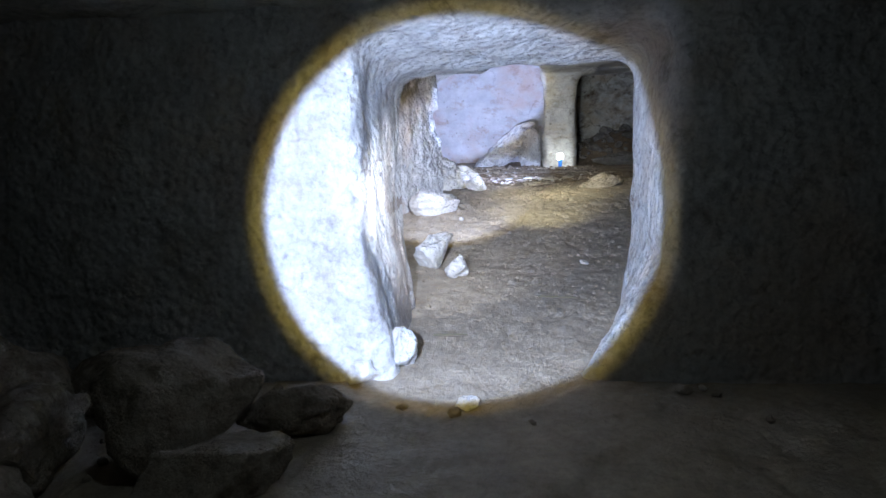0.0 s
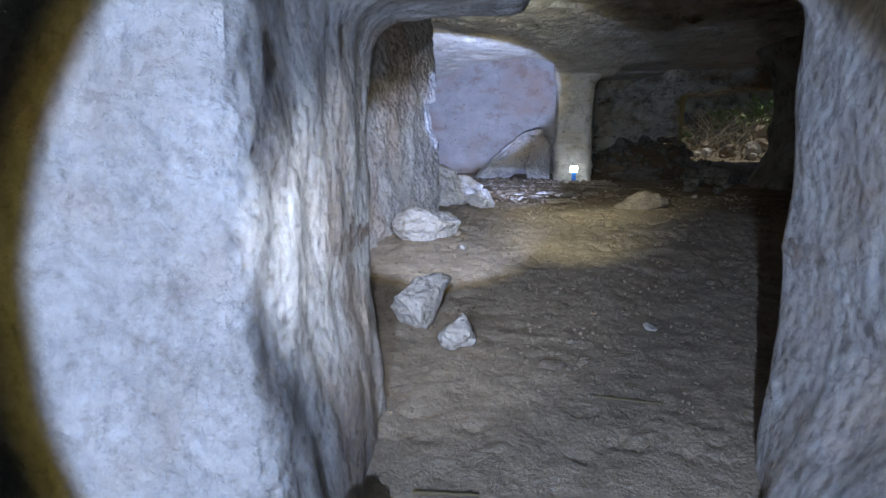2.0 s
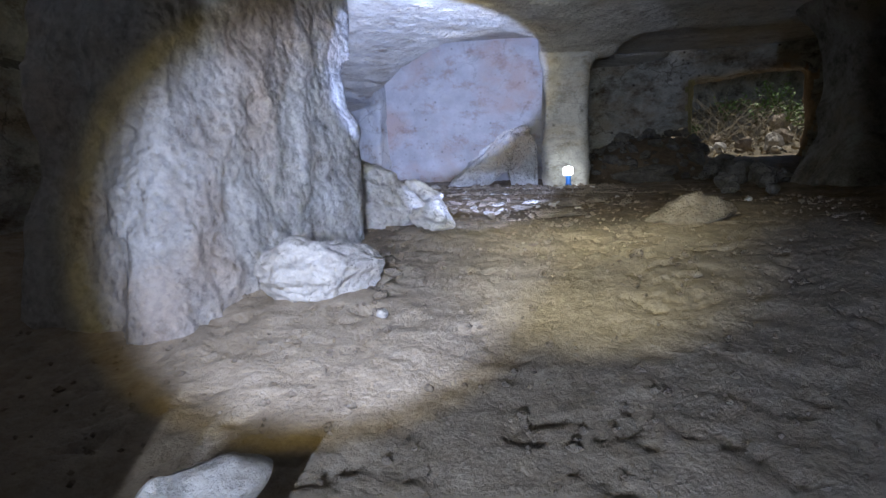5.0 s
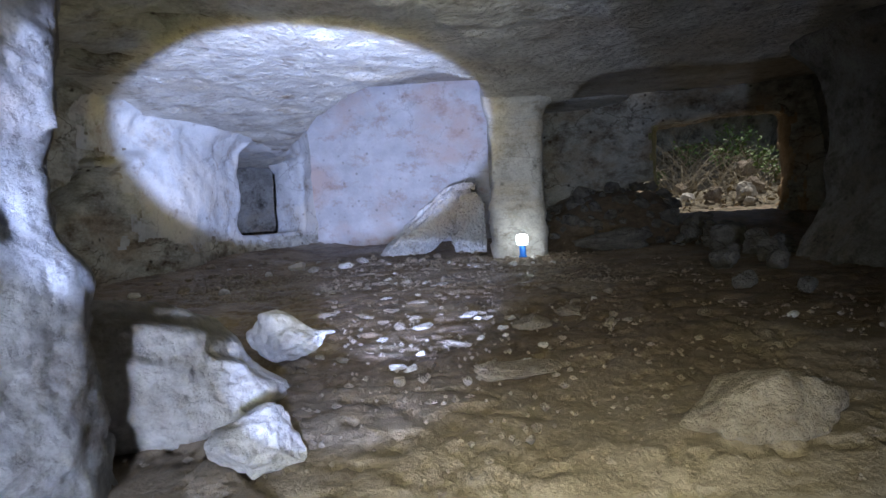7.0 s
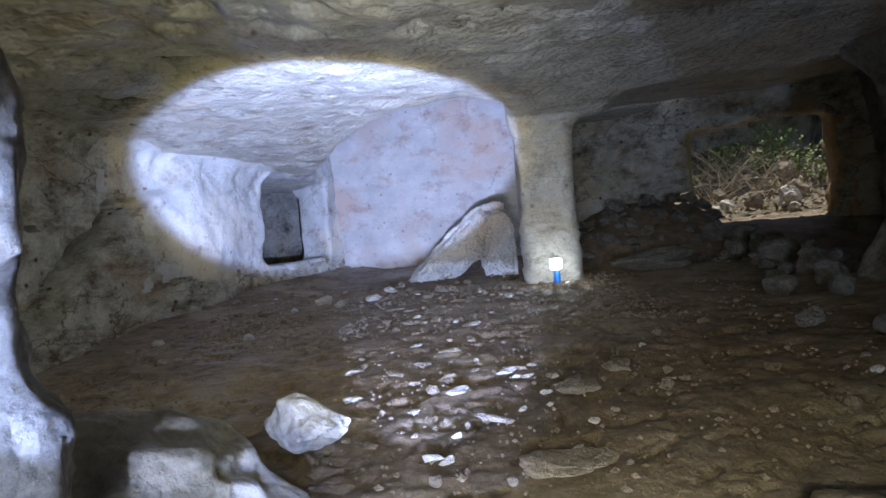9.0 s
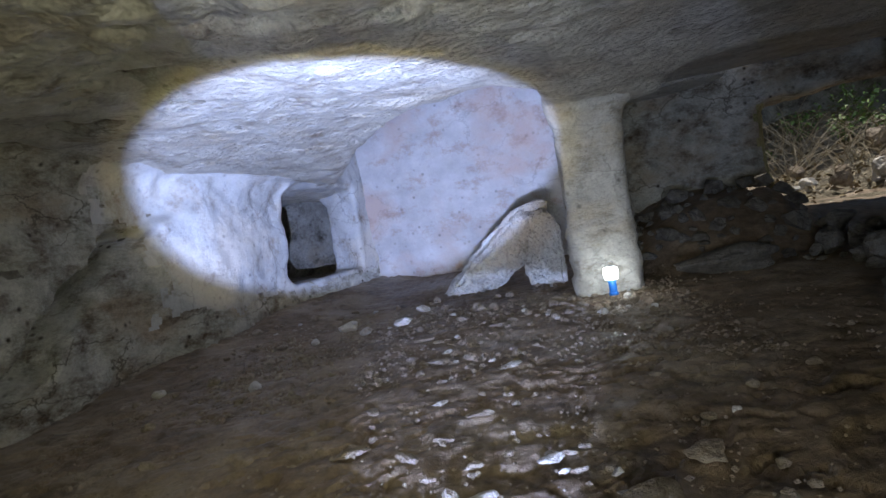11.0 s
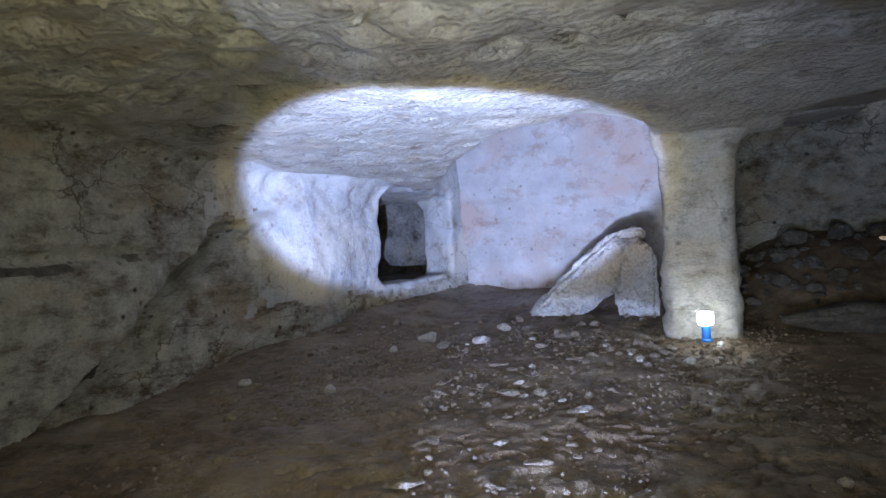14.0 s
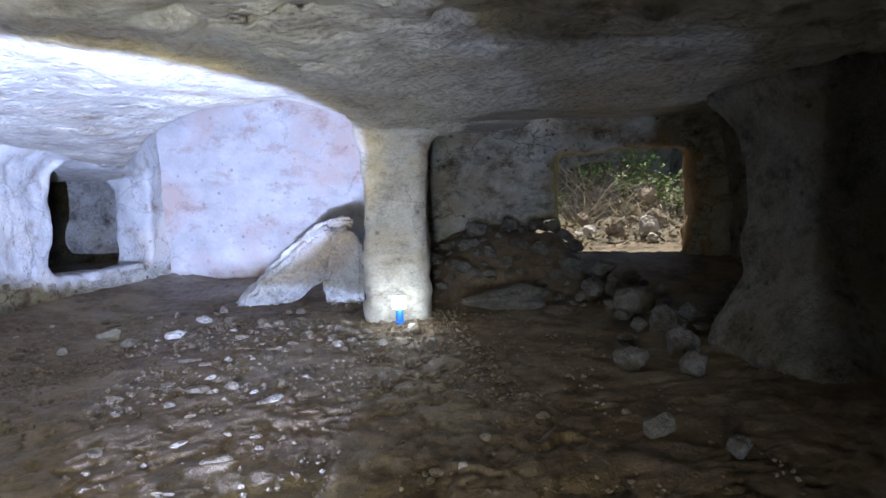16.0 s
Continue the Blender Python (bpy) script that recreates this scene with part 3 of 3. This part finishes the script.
rock(0.5, 17.2, (0.2, 0.2, 0.1), 40, 24, "pale flat stone on the gravel")
rock(1.1, 18.2, (0.25, 0.2, 0.12), 70, 25, "pale flat stone on the gravel")
rock(1.27, 5.22, (0.24, 0.22, 0.3), 20, 26, "pale stone at the foot of the doorway")
rock(1.08, 5.0, (0.22, 0.18, 0.16), 60, 27, "pale stone at the foot of the doorway")
rock(1.72, 4.6, (0.15, 0.1, 0.08), 20, 28, "small pale stone before the doorway")
rock(2.06, 6.88, (0.18, 0.1, 0.07), 5, 29, "small flat stone on the trodden floor", DULL)
rock(2.25, 6.92, (0.1, 0.08, 0.07), 5, 30, "small flat stone on the trodden floor", DULL)
# the boulders in the first chamber
for n, (x, y, s, turn) in enumerate(((0.45, 4.05, (0.75, 0.6, 0.6), 20), (-0.15, 3.75, (0.8, 0.7, 0.5), 75), (-0.75, 4.4, (0.9, 0.8, 0.62), 140), (-0.2, 4.6, (0.7, 0.6, 0.55), 10), (0.85, 4.35, (0.6, 0.4, 0.3), 5), (0.1, 3.2, (0.5, 0.5, 0.4), 60), (0.75, 3.75, (0.62, 0.5, 0.26), 200), (-0.6, 3.2, (0.6, 0.6, 0.6), 30), (0.75, 3.3, (0.25, 0.2, 0.16), 30), (0.98, 3.5, (0.16, 0.14, 0.12), 30))):
    tagged(rock(x, y, s, turn, 40 + n, "dusty brown boulder heaped beside the doorway", DULL, sink=0.15), group="boulders beside the doorway")
# the rubble before the window wall and beside the dark pillar
r = random.Random(5)
# these rocks are coloured dark in place of the shade they lie in
rock(5.15, 17.75, (1.25, 0.6, 0.45), 8, 60, "long earthy boulder below the window wall", SHADED, sink=0.2)
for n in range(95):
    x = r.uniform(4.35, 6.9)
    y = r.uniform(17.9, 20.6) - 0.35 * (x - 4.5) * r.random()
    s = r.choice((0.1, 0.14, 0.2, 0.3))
    tagged(rock(x, y, (s * r.uniform(0.9, 1.4), s, s * r.uniform(0.6, 1)), r.uniform(0, 360), 100 + n % 9, "dark angular rubble below the window", SHADED, r.uniform(-35, 35), 14, 0.34), group="rubble below the window")
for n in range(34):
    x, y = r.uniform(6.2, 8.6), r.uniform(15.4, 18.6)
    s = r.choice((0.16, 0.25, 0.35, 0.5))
    tagged(rock(x, y, (s * r.uniform(0.9, 1.4), s, s * r.uniform(0.7, 1)), r.uniform(0, 360), 110 + n % 9, "dark rock in the heap behind the pillar", SHADED, r.uniform(-35, 35), 14, 0.34), group="rocks behind the dark pillar")
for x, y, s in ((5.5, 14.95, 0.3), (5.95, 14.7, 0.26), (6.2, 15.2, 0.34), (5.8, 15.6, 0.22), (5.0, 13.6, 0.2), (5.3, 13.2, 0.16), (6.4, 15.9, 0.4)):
    rock(x, y, (s * 1.1, s, s), 40 * x, int(x * 37), "dusty loose rock near the dark pillar", SHADED)


def leaning_slab(name, outline, y, depth, lean, label, seed):
    """A thick fallen slab: an outline in x and z, given depth along y, with worn edges."""
    bm = bmesh.new()
    front = [bm.verts.new((x, y, z)) for x, z in outline]
    face = bm.faces.new(front)
    out = bmesh.ops.extrude_face_region(bm, geom=[face])
    for v in out["geom"]:
        if isinstance(v, bmesh.types.BMVert):
            v.co.y += depth
            v.co.x += lean
    bmesh.ops.recalc_face_normals(bm, faces=bm.faces)
    bmesh.ops.bevel(bm, geom=list(bm.edges), offset=0.05, segments=2, affect="EDGES")
    bmesh.ops.triangulate(bm, faces=bm.faces)
    for _ in range(4):
        long = [e for e in bm.edges if e.calc_length() > 0.09]
        bmesh.ops.subdivide_edges(bm, edges=long, cuts=1)
        bmesh.ops.triangulate(bm, faces=bm.faces)
    v = np.array([x.co for x in bm.verts])
    k = 0.07 * value_noise(v, 0.4, seed) + 0.1 * value_noise(v, 0.13, seed + 1)
    bm.normal_update()
    for x, d in zip(bm.verts, k):
        x.co += x.normal * d
    me = bpy.data.meshes.new(name)
    bm.to_mesh(me)
    bm.free()
    me.materials.append(LIME)
    me.polygons.foreach_set("use_smooth", np.ones(len(me.polygons), bool))
    return tagged(new(name, me), label, "rock slab")


leaning_slab("rock_slab", [(1.25, 0.6), (1.75, 0.66), (2.2, 0.78), (2.52, 1.02), (2.68, 1.08), (2.8, 1.5), (3.0, 1.85), (2.78, 1.93), (2.55, 1.8), (1.95, 1.3), (1.4, 0.86)], 19.2, 0.5, -0.1, "large fallen slab leaning against the pillar", 90)
leaning_slab("rock_slab", [(2.72, 0.6), (3.24, 0.6), (3.26, 1.66), (3.08, 1.9), (2.86, 1.86), (2.74, 1.4), (2.62, 1.06)], 19.05, 0.45, 0, "upright broken block propping the fallen slab", 92)
leaning_slab("rock_slab", [(1.55, 0.95), (2.2, 1.2), (3.1, 1.25), (3.15, 2.06), (2.85, 2.04), (2.4, 1.8), (1.8, 1.32)], 19.4, 0.45, 0, "second slab lying behind the fallen one", 94)


# ---- loose stones ----
SMALL = [stone_mesh("stone", 200 + k, (ROCK if k == 0 else DULL), 3, 6, 0.2) for k in range(7)]


def scatter(count, x0, x1, y0, y1, low, high, label, group, seed):
    q = random.Random(seed)
    for _ in range(count):
        x, y, s = q.uniform(x0, x1), q.uniform(y0, y1), low + (high - low) * q.random() ** 2
        ob = tagged(new("stone", q.choice(SMALL)), label, "stone", group)
        ob.matrix_world = pose(x, y, height(x, y) + s * 0.2, q.uniform(-15, 15), q.uniform(-15, 15), q.uniform(0, 360)) @ Matrix.Diagonal((s * q.uniform(1, 1.6), s, s * q.uniform(0.6, 1.0), 1))


scatter(45, -0.8, 3.2, 16.4, 19.0, 0.06, 0.16, "small pale stone on the gravel", "stones before the niche", 1)
scatter(60, 2.2, 3.9, 16.3, 17.5, 0.05, 0.13, "small pale stone near the lantern", "stones round the lantern", 2)
scatter(40, -2.0, 0.2, 13.5, 19.0, 0.06, 0.16, "small earthy stone along the wall", "stones along the side wall", 3)
scatter(40, 1.0, 5.5, 11.0, 16.0, 0.05, 0.12, "small stone trodden into the floor", "stones on the chamber floor", 4)
scatter(40, 1.0, 4.0, 6.4, 11.0, 0.03, 0.08, "small stone trodden into the floor", "stones on the passage floor", 5)
scatter(40, -0.6, 4.2, 2.4, 4.9, 0.03, 0.09, "small stone on the chamber floor", "stones in the first chamber", 6)

# added flakes, strewn to imitate the torchlit patches on raised bits of floor
FLAKE = [stone_mesh("flake", 230 + k, (DULL, ROCK)[k % 2], 4, 11, 0.3) for k in range(5)]
q = random.Random(21)
for _ in range(54):
    y = q.uniform(11.6, 16.6)
    x = q.gauss(2.0, 0.55) - 0.12 * (y - 14)
    s = 0.04 + 0.11 * q.random() ** 2
    ob = tagged(new("stone", q.choice(FLAKE)), "thin flake of limestone added to stand in for torchlit bits of floor", "stone", "flakes on the chamber floor")
    ob.matrix_world = pose(x, y, height(x, y) + 0.02, q.uniform(-7, 7), q.uniform(-7, 7), q.uniform(-35, 35)) @ Matrix.Diagonal((s * q.uniform(1.2, 2.2), s, 0.03 + 0.12 * s, 1))


def pebbles(name, spots, label):
    verts, faces = [], []
    for x, y, s, a in spots:
        z = height(x, y) + 0.2 * s
        k = len(verts)
        c, d = math.cos(a) * s, math.sin(a) * s
        verts += [(x + c, y + d, z), (x - d * 0.7, y + c * 0.7, z), (x - c, y - d, z), (x + d * 0.7, y - c * 0.7, z), (x, y, z + 0.6 * s), (x, y, z - 0.8 * s)]
        for i in range(4):
            j = (i + 1) % 4
            faces += [(k + i, k + j, k + 4), (k + j, k + i, k + 5)]
    return tagged(new(name, mesh_of(name, verts, faces, DULL, False)), label, "gravel", kind="stuff")


q = random.Random(9)
pebbles("gravel", [(q.uniform(-1.5, 5.5), q.uniform(6.3, 18.5), q.uniform(0.006, 0.016) + 0.02 * q.random() ** 4, q.uniform(0, 6)) for _ in range(6500)] + [(q.uniform(-0.8, 4.4), q.uniform(14.5, 18.2), q.uniform(0.008, 0.022) + 0.03 * q.random() ** 4, q.uniform(0, 6)) for _ in range(3500)], "fine gravel strewn over the floor")


def stick(x, y, length, turn):
    bm = bmesh.new()
    bmesh.ops.create_cone(bm, cap_ends=True, segments=7, radius1=0.007, radius2=0.004, depth=length)
    for v in bm.verts:
        v.co.x += 0.02 * math.sin(v.co.z * 9) - 0.01 * (v.co.z > 0)
    me = bpy.data.meshes.new("stick")
    bm.to_mesh(me)
    bm.free()
    me.materials.append(STEM)
    ob = tagged(new("stick", me), "thin dry stick lying on the floor", "stick")
    ob.matrix_world = pose(x, y, height(x, y) + 0.007, 90, 0, turn)


for s in ((1.55, 5.75, 0.25, 85), (2.4, 6.55, 0.34, 70)):
    stick(*s)


# ---- the lantern ----
def turned(profile, segments=24):
    """A round body from radius and height pairs."""
    bm = bmesh.new()
    rings = [[bm.verts.new((rad * math.cos(2 * math.pi * i / segments), rad * math.sin(2 * math.pi * i / segments), z)) for i in range(segments)] for rad, z in profile]
    for a, b in zip(rings, rings[1:]):
        for i in range(segments):
            bm.faces.new((a[i], a[(i + 1) % segments], b[(i + 1) % segments], b[i]))
    bm.faces.new(rings[0][::-1])
    bm.faces.new(rings[-1])
    for f in bm.faces:
        f.smooth = True
    return bm


def lantern(x, y):
    ob = tagged(new("lantern"), "small blue plastic lantern, switched on, at the pillar's foot", "lantern")
    ob.location = (x, y, height(x, y) + 0.02)
    part("base", turned([(0.05, 0), (0.06, 0.005), (0.06, 0.03), (0.052, 0.04)]), BLUE, ob)
    part("body", turned([(0.045, 0.04), (0.048, 0.05), (0.048, 0.17), (0.04, 0.19)]), BLUE, ob, "blue ribbed plastic grip")
    part("diffuser", turned([(0.042, 0.19), (0.08, 0.2), (0.092, 0.27), (0.08, 0.34), (0.03, 0.35)]), GLOW, ob, "bright white diffuser")
    part("cap", turned([(0.03, 0.35), (0.034, 0.352), (0.03, 0.37), (0.012, 0.375)]), GREY, ob, "grey plastic cap")
    bm = bmesh.new()
    n = 14
    for i in range(n):
        a, b = math.pi * i / n, math.pi * (i + 1) / n
        ends = [Vector((0.06 * math.cos(t), 0, 0.33 + 0.09 * math.sin(t))) for t in (a, b)]
        bar = bmesh.ops.create_cone(bm, segments=6, radius1=0.003, radius2=0.003, depth=(ends[1] - ends[0]).length * 1.1)
        turn = (ends[1] - ends[0]).to_track_quat("Z", "Y").to_matrix().to_4x4()
        bmesh.ops.transform(bm, matrix=Matrix.Translation((ends[0] + ends[1]) / 2) @ turn, verts=bar["verts"])
    part("handle", bm, GREY, ob, "thin wire carrying handle")
    return ob


lantern(3.62, 17.26)


# ---- outside the opening ----
def outside(x, y):
    return 1.22 + 0.30 * max(0.0, y - 20.6) + 0.25 * math.sin(x * 1.3) * min(1, max(0, (y - 20.5) / 3))


xs, ys = np.arange(4.6, 14.5, 0.12), np.arange(20.0, 29, 0.12)
X, Y = np.meshgrid(xs, ys, indexing="ij")
P = np.stack([X, Y, X * 0], -1)
Z = np.vectorize(outside)(X, Y) + 0.25 * value_noise(P, 0.7, 60) + 0.12 * value_noise(P, 0.25, 61) - 0.35 * np.clip((20.8 + (7.5 - X) * 0.42 - Y) / 0.8, 0, 1)
i = np.arange(X.size).reshape(X.shape)
setting("ground", mesh_of("ground", np.stack([X, Y, Z], -1).reshape(-1, 3), np.stack([i[:-1, :-1], i[1:, :-1], i[1:, 1:], i[:-1, 1:]], -1).reshape(-1, 4), LITTER), "bank of earth and leaf litter outside")
flat("wall_15", (4.0, 27.0, 1.0), (15, 28, 7.0), DARK, 62, 0.5, 0.15, "dark overgrown rock face outside")
flat("wall_16", (4.0, 22.4, 0.5), (4.7, 28, 6.0), DARK, 64, 0.3, 0.15, "dark overgrown rock face outside")
flat("wall_17", (13.2, 19, 0.5), (14.2, 28, 5.0), DARK, 66, 0.3, 0.15, "dark overgrown rock face outside")
flat("ceiling_5", (6.0, 24.5, 4.6), (14, 28, 5.3), DARK, 68, 0.4, 0.15, "overhanging rock above the bank")


def leaves(spots, size, mat, name, parent=None, label=""):
    q = random.Random(len(spots))
    verts, faces = [], []
    for p in spots:
        m = Matrix.Translation(p) @ Euler((q.uniform(-1, 1), q.uniform(-1, 1), q.uniform(0, 6.3))).to_matrix().to_4x4()
        s = size * q.uniform(0.6, 1.3)
        k = len(verts)
        verts += [tuple(m @ Vector(c)) for c in ((0, -s, 0), (0.4 * s, -0.2 * s, 0.1 * s), (0.3 * s, 0.5 * s, 0.12 * s), (0, s, 0), (-0.3 * s, 0.5 * s, 0.12 * s), (-0.4 * s, -0.2 * s, 0.1 * s))]
        faces += [(k, k + 1, k + 2, k + 3), (k, k + 3, k + 4, k + 5)]
    ob = new(name, mesh_of(name, verts, faces, mat, False))
    ob.parent = parent
    return tagged(ob, label)


def plant(x, y, tall, spread, seed, label):
    q = random.Random(seed)
    ob = tagged(new("plant"), label, "plant")
    base = Vector((x, y, outside(x, y) - 0.03))
    spots = []
    for n in range(7):
        a, top = q.uniform(0, 6.3), tall * q.uniform(0.6, 1)
        reach = spread * q.uniform(0.4, 1)
        pts = [base + Vector((math.cos(a) * reach * t, math.sin(a) * reach * t, top * (t - 0.35 * t * t) * 1.4)) for t in [k / 8 for k in range(9)]]
        bm = bmesh.new()
        for k, (u, v) in enumerate(zip(pts, pts[1:])):
            rad = 0.012 * (1 - k / 10)
            bar = bmesh.ops.create_cone(bm, segments=5, radius1=rad, radius2=rad * 0.9, depth=(v - u).length * 1.05)
            bmesh.ops.transform(bm, matrix=Matrix.Translation((u + v) / 2) @ (v - u).to_track_quat("Z", "Y").to_matrix().to_4x4(), verts=bar["verts"])
        part("stem", bm, STEM, ob)
        spots += [pts[q.randint(2, 8)] + Vector((q.gauss(0, 0.09), q.gauss(0, 0.09), q.gauss(0, 0.07))) for _ in range(26)]
    leaves(spots, 0.06, LEAF, "foliage", ob, "small bright green leaves")
    return ob


for n, (x, y, tall, spread) in enumerate(((9.9, 23.6, 1.0, 0.7), (10.6, 23.2, 0.9, 0.6), (9.6, 24.8, 0.9, 0.8), (10.9, 24.6, 1.2, 0.8), (8.3, 24.2, 0.45, 0.5), (10.6, 22.2, 0.8, 0.5))):
    plant(x, y, tall, spread, 300 + n, "leafy green plant growing on the bank outside")
def dry_shrub(x, y, tall, seed):
    q = random.Random(seed)
    ob = tagged(new("shrub"), "tangle of dry grey-brown twigs on the bank", "shrub")
    for n in range(16):
        a, u = q.uniform(0, 6.3), Vector((x + q.gauss(0, 0.2), y + q.gauss(0, 0.2), outside(x, y) - 0.03))
        way = Vector((math.cos(a), math.sin(a), q.uniform(0.5, 1.4))) * tall / 6
        bm = bmesh.new()
        for k in range(6):
            v = u + way + Vector((q.gauss(0, 0.05), q.gauss(0, 0.05), -0.025 * k))
            rad = 0.011 * (1 - k / 8)
            bar = bmesh.ops.create_cone(bm, segments=5, radius1=rad, radius2=rad * 0.85, depth=(v - u).length * 1.06)
            bmesh.ops.transform(bm, matrix=Matrix.Translation((u + v) / 2) @ (v - u).to_track_quat("Z", "Y").to_matrix().to_4x4(), verts=bar["verts"])
            u = v
        part("twig", bm, TWIG, ob)
    return ob


for n, (x, y, tall) in enumerate(((8.1, 22.6, 1.0), (8.8, 23.2, 1.2), (9.6, 22.9, 1.1), (9.2, 24.2, 1.3), (10.2, 22.6, 1.0), (7.8, 23.6, 0.9))):
    dry_shrub(x, y, tall, 400 + n)
q = random.Random(77)
spots = []
for _ in range(2600):
    x, y = q.uniform(6.2, 13), q.uniform(20.6, 27)
    spots.append((x, y, outside(x, y) + q.uniform(0, 0.16)))
tagged(leaves(spots, 0.07, DRYLEAF, "leaf_litter", None, "dry brown leaves covering the bank"), category="leaves", kind="stuff")
for n, (x, y, s) in enumerate(((8.55, 21.4, 0.4), (9.25, 21.3, 0.5), (8.9, 21.9, 0.35), (8.1, 21.6, 0.3), (9.7, 21.8, 0.45), (7.7, 21.3, 0.25), (8.3, 22.5, 0.4), (9.1, 20.9, 0.25), (10.2, 23.0, 0.5))):
    rock(x, y, (s * 1.1, s * 0.8, s), n * 47, 320 + n, "sunlit brown rock on the bank outside", ROCK if n % 2 else DULL, 15, z=outside(x, y))
